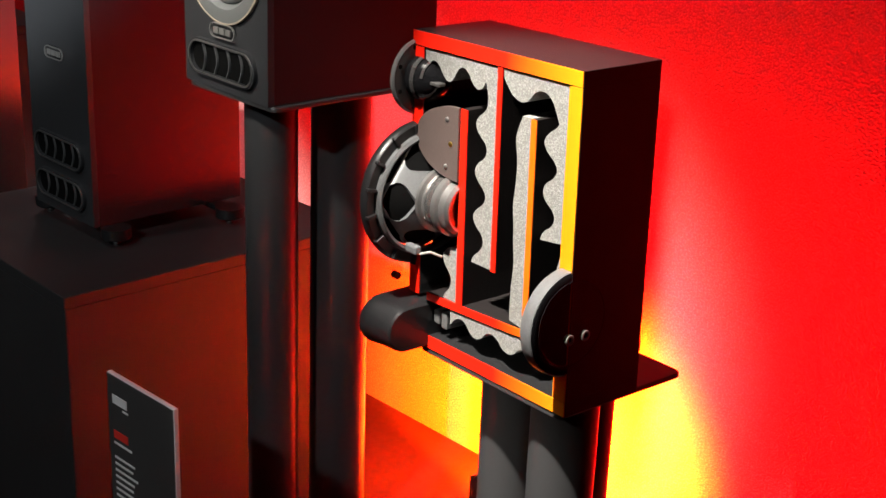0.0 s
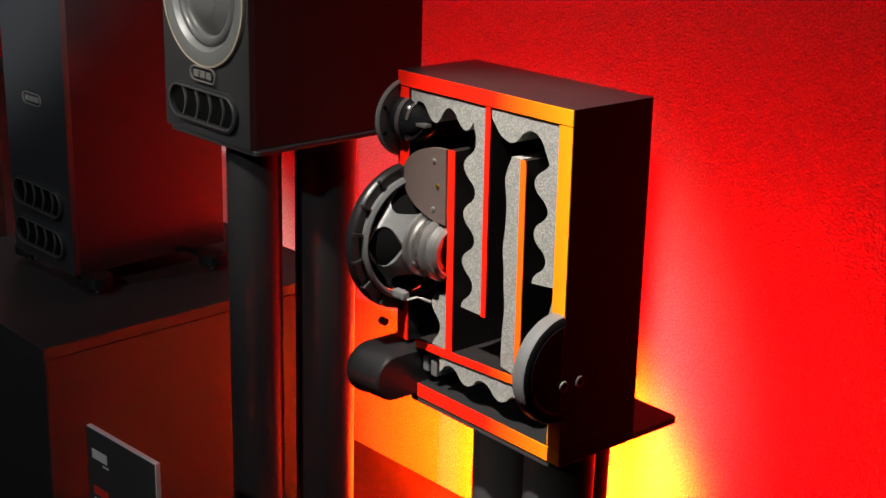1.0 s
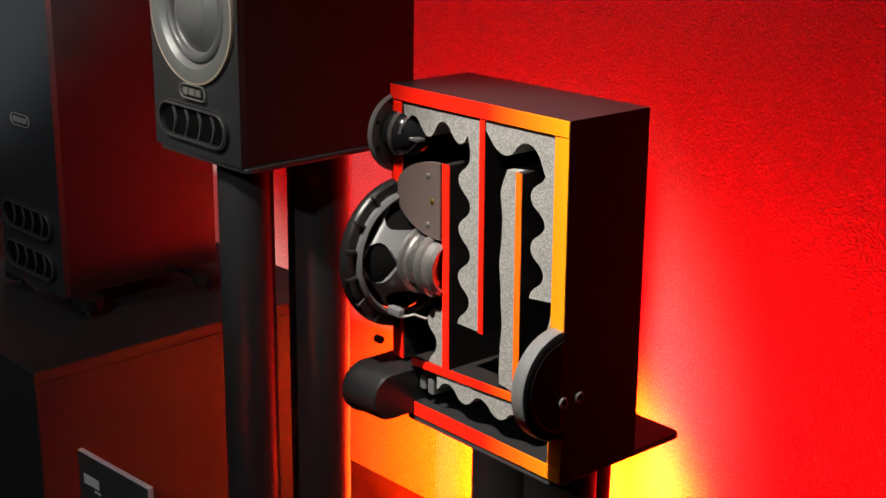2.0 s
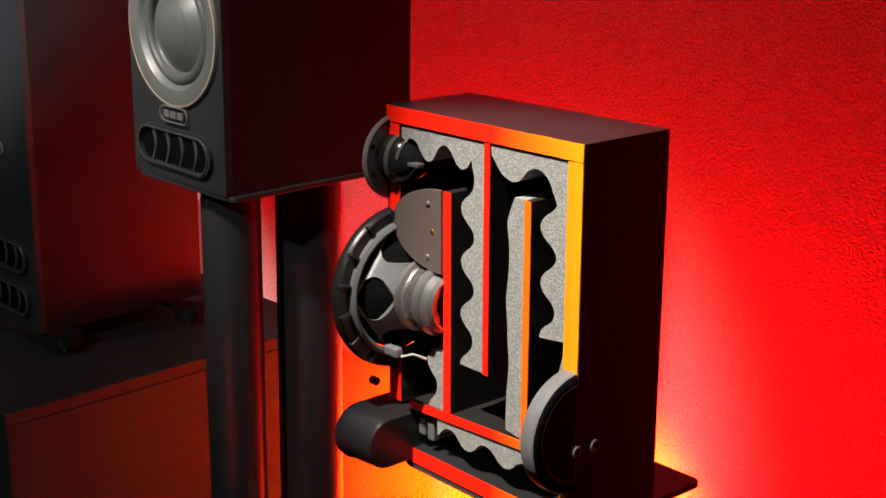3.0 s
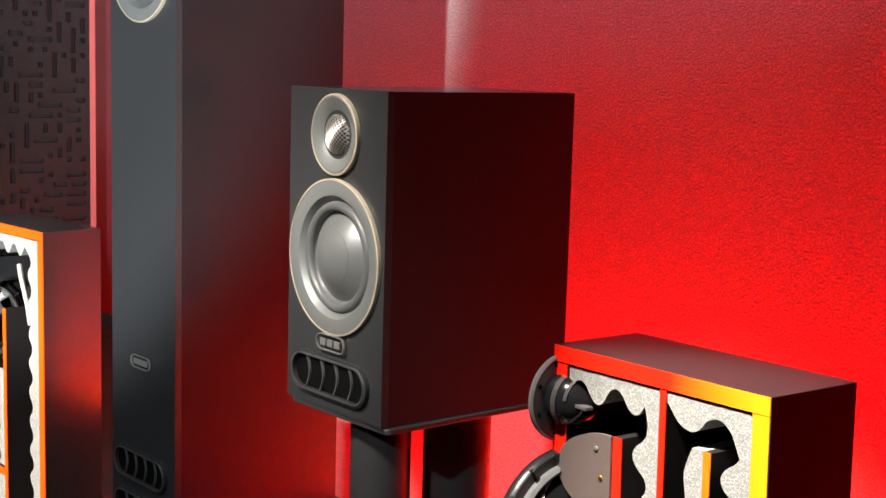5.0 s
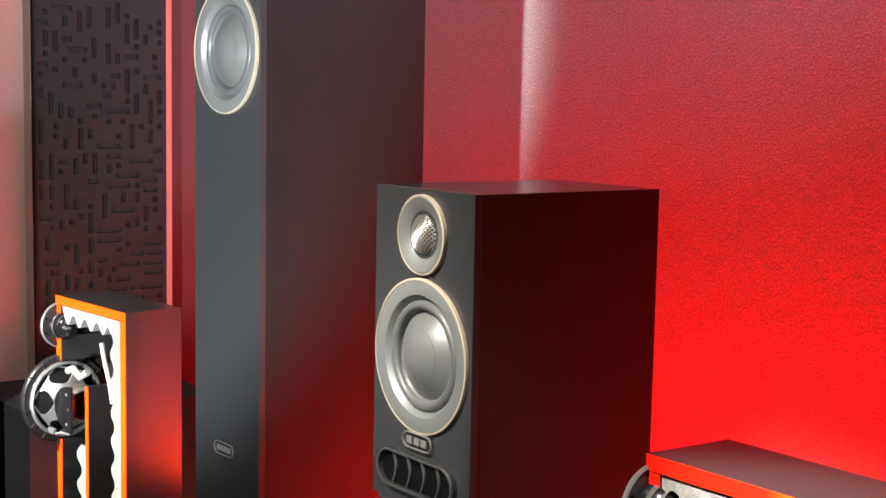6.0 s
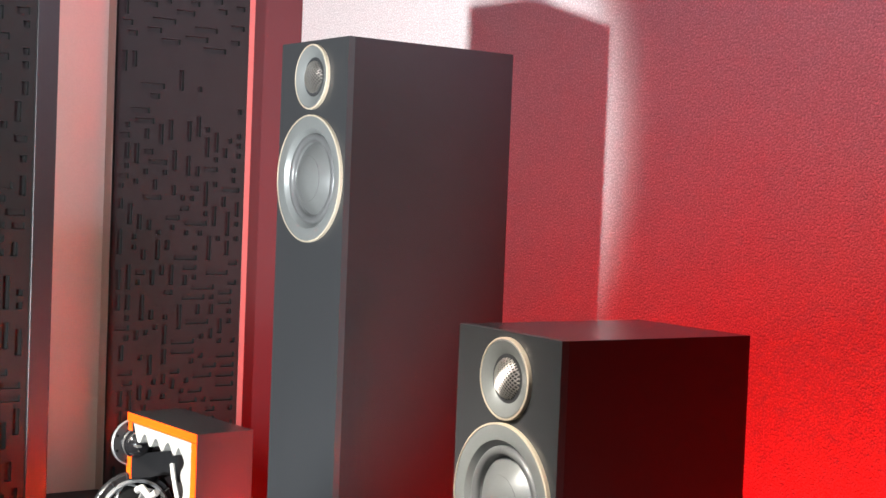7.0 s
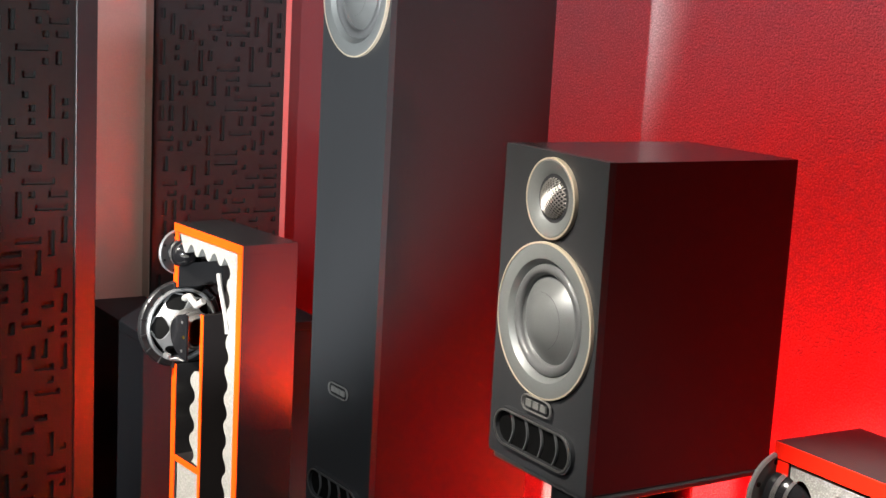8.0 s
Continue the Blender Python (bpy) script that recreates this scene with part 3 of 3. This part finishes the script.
foam_part(cut, [(0.0185, 0.015), (0.0185, 0.034)] + top_a + [(0.112, 0.046)] + edge_a + [(0.1253, 0.2125), (0.1253, 0.015)], H1)
top_b = [(a, o) for a, o in crate(0.140, 0.199, 0.0350, 0.0075, 0.1420, 0.056, 20)]
edge_b = [(o, a) for a, o in crate(0.052, 0.163, 0.1985, -0.0085, 0.0600)]
foam_part(cut, [(0.1324, 0.015), (0.1324, 0.024)] + top_b + edge_b + [(0.2183, 0.160), (0.2183, 0.015)], H1)
foam_part(cut, [(0.1725, 0.054)] + [(0.1535 + 0.0035 * noise.noise(Vector((h * 40, 1.7, 0.4))) + 0.006 * max(0, 0.075 - h) / 0.02, h) for h in [0.054 + 0.2 * i / 30 for i in range(31)]] + [(0.1725, 0.257)], H1)
foam_part(cut, [(0.066, 0.2705)] + [(a, o) for a, o in crate(0.066, 0.184, 0.2835, 0.0065, 0.0940, 0.047)] + [(0.190, 0.268), (0.184, 0.264)], H1)
foam_part(cut, [(0.0755, 0.205), (0.066, 0.205)] + [(o, a) for a, o in crate(0.207, 0.262, 0.0600, -0.0065, 0.2080, 0.045, 16)] + [(0.0755, 0.262)], H1)
rear_driver_tweeter(cut, H1, 0.047)
rear_driver_woofer(cut, H1, 0.165)
cover_plate(cut, H1, 0.100, 0.0755, 0.064, 0.0365, -0.004)
port_tube(cut, H1, 0.298)
terminal_disc(cut, H1, 0.2315, 0.003)
part("cable_sleeve", prism([(0.206, H1 - 0.200), (0.2135, H1 - 0.204), (0.2185, H1 - 0.172), (0.2165, H1 - 0.160)], 0.004, 0.012, bevel=0.001), "foam", cut, "pale felt sleeve round the wiring")
for k, mat in enumerate(("wire_white", "wire_red", "wire_white")):
    part("wire", tube([(0.2085, 0.006 + 0.003 * k, H1 - 0.199), (0.207 + 0.002 * k, 0.004 + 0.003 * k, H1 - 0.207), (0.211 + 0.002 * k, 0.004, H1 - 0.216), (0.219, 0.006, H1 - 0.222)], 0.0016), mat, cut, "", True)

stand_c = twin_stand((0, 0, 0), (0.29, 0.40, 0.08, 0.16), ((0.305, 0.100, 0.034), (0.398, 0.076, 0.034), (0.348, 0.160, 0.034)), 0.634, "black three-pole stand with a flat steel top plate", (0.20, 0.46, 0.0, 0.23))
tilted = prism(round_rect(0.018, 0.228, 0.0, 0.170, 0.008), -0.0065, -0.0008, "xy", 0.001)
tilted.transform(cut.matrix_world)
part("support_plate", tilted, "pole", stand_c, "thin black steel support plate")

# tall cut-open loudspeaker beside the side wall
H2 = 0.897
tall = thing("cutaway_loudspeaker", (-1.1524, 0.0480, 0.0249), "tall cut-open loudspeaker with orange edges and grey foam, brightly lit", "loudspeaker", 4.0, "cut-open display loudspeakers")
cut_common(tall, H2, ((0.015, 0.030), (0.067, 0.107), (0.238, H2 - 0.015)))
board(tall, 0.1020, 0.1110, 0.135, H2 - 0.016, H2)
board(tall, 0.0180, 0.1020, 0.395, 0.405, H2, 0.0, "shelf")
foam_part(tall, [(0.2183, 0.016), (0.2183, H2 - 0.020)] + [(o, a) for a, o in crate(H2 - 0.020, 0.050, 0.1900, -0.0055, 0.06, 0.0455, 200)] + [(0.190, 0.042)] + [(a, o) for a, o in crate(0.175, 0.030, 0.0360, 0.0085, 0.03, 0.040, 30)] + [(0.020, 0.016)], H2)
foam_part(tall, [(0.1018, 0.235)] + [(o, a) for a, o in crate(0.235, 0.390, 0.0760, -0.0085, 0.24, 0.050)] + [(0.1018, 0.392)], H2)
part("foam", box(0.0185, 0.1015, 0.004, CUTW - 0.014, 0.02, H2 - 0.407), "foam", tall, "grey foam filling")
rear_driver_tweeter(tall, H2, 0.050)
rear_driver_woofer(tall, H2, 0.172)
cover_plate(tall, H2, 0.172, 0.1018, 0.058, 0.0375, -0.026, "gloss", "glossy black half-round board with three screws")
part("wiring", tube([(0.050, -0.004, H2 - 0.118), (0.075, -0.008, H2 - 0.110), (0.092, -0.004, H2 - 0.122), (0.105, 0.002, H2 - 0.112)], 0.006), "wire_white", tall, "bunched pale wiring", True)
part("wire", tube([(0.150, 0.004, H2 - 0.060), (0.165, 0.0, H2 - 0.080), (0.178, 0.003, H2 - 0.120), (0.180, 0.006, H2 - 0.150)], 0.004), "wire_white", tall, "", True)
for fx in (0.02, 0.215):
    for fy in (0.012, 0.084):
        spike_foot(tall, fx, fy, 0.006)

# ---- plinth card and lights ----
info = thing("information_card", (0.0291, -0.2219, 0.3726), "dark printed product card on white foam board, on a slim stand", "sign", 2.94)
part("board", box(0.0, 0.119, 0.0006, 0.006, 0.0, 0.226, 0.0004), "foamboard", info, "white foam board")
face = part("print", box(0.001, 0.118, 0.0, 0.0008, 0.001, 0.225), "card", info, "dark printed face")
rng = random.Random(4)
for x0, x1, z0, z1, mat in ((0.010, 0.036, 0.194, 0.204, "ink_white"), (0.028, 0.038, 0.189, 0.191, "ink_white"), (0.010, 0.036, 0.154, 0.163, "ink_red"), (0.010, 0.042, 0.147, 0.1495, "ink_white")):
    part("bar", box(x0, x1, -0.0006, 0.0002, z0, z1), mat, face)
for k in range(12):
    part("bar", box(0.010, 0.040 + 0.028 * rng.random(), -0.0005, 0.0002, 0.130 - 0.0075 * k, 0.1325 - 0.0075 * k), "ink_white", face)
part("post", lathe([(0.005, 0.0), (0.005, -0.363)], 16, Matrix.Translation((0.06, 0.010, 0.0))), "pole", info, "", True)
part("ledge", box(0.02, 0.10, -0.006, 0.018, -0.004, 0.0), "pole", info)
part("foot_plate", lathe([(0.0001, -0.3635), (0.07, -0.3635), (0.07, -0.3726), (0.0001, -0.3726)], 32, Matrix.Translation((0.06, 0.010, 0.0))), "pole", info, "", True)


def par_can(x, y, z, label):
    ob = thing("floor_uplight", (x, y, 0), label, "stage light")
    t = Matrix.Translation((0, -0.012, z)) @ pose(0, 0, 0, -78)
    part("housing", lathe([(0.0001, -0.055), (0.028, -0.055), (0.046, -0.040), (0.050, 0.0), (0.046, 0.0), (0.042, -0.028), (0.0001, -0.028)], 32, t), "plastic", ob, "black round lamp housing", True)
    for s in (-1, 1):
        part("bracket", box(s * 0.053 - 0.002, s * 0.053 + 0.002, -0.045, -0.015, 0.006, z + 0.012), "plastic", ob)
    part("base", box(-0.055, 0.055, -0.05, -0.01, 0.0, 0.006, 0.001), "plastic", ob)
    return ob


par_can(-0.16, 0.602, 0.085, "small black floor uplight throwing red light up the wall")

# ---- side wall: slotted acoustic panels ----


def slotted(name, place, width, height, label, cell, seed, depth, sparse):
    """Panel with cut slots on a square grid; local y along its width, the face towards +x."""
    ob = thing(name, place, label, "acoustic panel")
    r = random.Random(seed)
    nc, nr = int(width / cell), int(height / cell)
    hole = np.zeros((nr, nc), bool)
    for _ in range(int(nc * nr * 0.55)):
        i, j = r.randrange(1, nr - 1), r.randrange(1, nc - 1)
        z = i * cell + place[2]
        keep = 0.9 if z < sparse else (0.25 if z > sparse + 0.17 else 0.03)
        if r.random() > keep:
            continue
        flat = r.random() < (0.42 if z < sparse else 0.9)
        n = r.choice((1, 2, 3, 4, 4, 5))
        di, dj = (0, 1) if flat else (1, 0)
        cells = [(i + di * k, j + dj * k) for k in range(n) if i + di * k < nr - 1 and j + dj * k < nc - 1]
        ring = [(a + p, b + q) for a, b in cells for p in (-1, 0, 1) for q in (-1, 0, 1)]
        if any(hole[a, b] for a, b in ring if 0 <= a < nr and 0 <= b < nc):
            continue
        for a, b in cells:
            hole[a, b] = True
    verts, faces, index = [], [], {}

    def v(d, i, j):
        if (d, i, j) not in index:
            index[d, i, j] = len(verts)
            verts.append((d, j * cell, i * cell))
        return index[d, i, j]
    back = -0.009
    for i in range(nr):
        for j in range(nc):
            d = back if hole[i, j] else 0.0
            faces.append((v(d, i, j), v(d, i, j + 1), v(d, i + 1, j + 1), v(d, i + 1, j)))
            if not hole[i, j]:
                continue
            for (p, q), (a, b) in (((-1, 0), ((0, 0), (0, 1))), ((1, 0), ((1, 0), (1, 1))), ((0, -1), ((0, 0), (1, 0))), ((0, 1), ((0, 1), (1, 1)))):
                if not hole[i + p, j + q]:
                    faces.append((v(0.0, i + a[0], j + a[1]), v(0.0, i + b[0], j + b[1]), v(back, i + b[0], j + b[1]), v(back, i + a[0], j + a[1])))
    me = bpy.data.meshes.new("slotted_face")
    me.from_pydata(verts, [], faces)
    me.materials.append(M["panel"])
    part_ob = new("slotted_face", me)
    part_ob.parent = ob
    part_ob["label"] = "black board with a pattern of cut slots"
    w, h = nc * cell, nr * cell
    part("backing", box(-depth, -0.0095, 0, w, 0, h), "panel", ob)
    return ob, w, h


near_panel, nw, nh = slotted("acoustic_panel", (-1.600, -1.164, 0.012), 1.20, 2.3, "black slotted acoustic panel in a dark frame near a beige wall", 0.0125, 11, 0.05, 3.0)
part("frame_stile", box(-0.055, 0.004, nw, nw + 0.042, 0.0, nh, 0.002), "plastic", near_panel, "black frame stile")
part("frame_rail", box(-0.055, 0.004, 0.0, nw, -0.012, 0.0, 0.001), "plastic", near_panel)
far_panel, fw, fh = slotted("acoustic_panel", (-1.850, 0.277, 0.628), 0.3052, 1.91, "black slotted acoustic panel with a thin reddish edge", 0.0109, 23, 0.0125, 1.42)
part("edge_strip", box(-0.049, 0.002, fw, fw + 0.013, 0.0, fh, 0.0005), "edge_strip", far_panel, "thin pale red edge strip")
low = thing("low_cabinet", (-1.900, 0.15, 0.0), "low black cabinet below the acoustic panel", "cabinet")
part("body", box(0.0, 0.34, 0.001, 0.400, 0.0, 0.606, 0.002), "dark_wall", low)
part("top_board", box(0.0, 0.342, 0.0, 0.401, 0.6065, 0.626, 0.002), "dark_wall", low, "black top board")
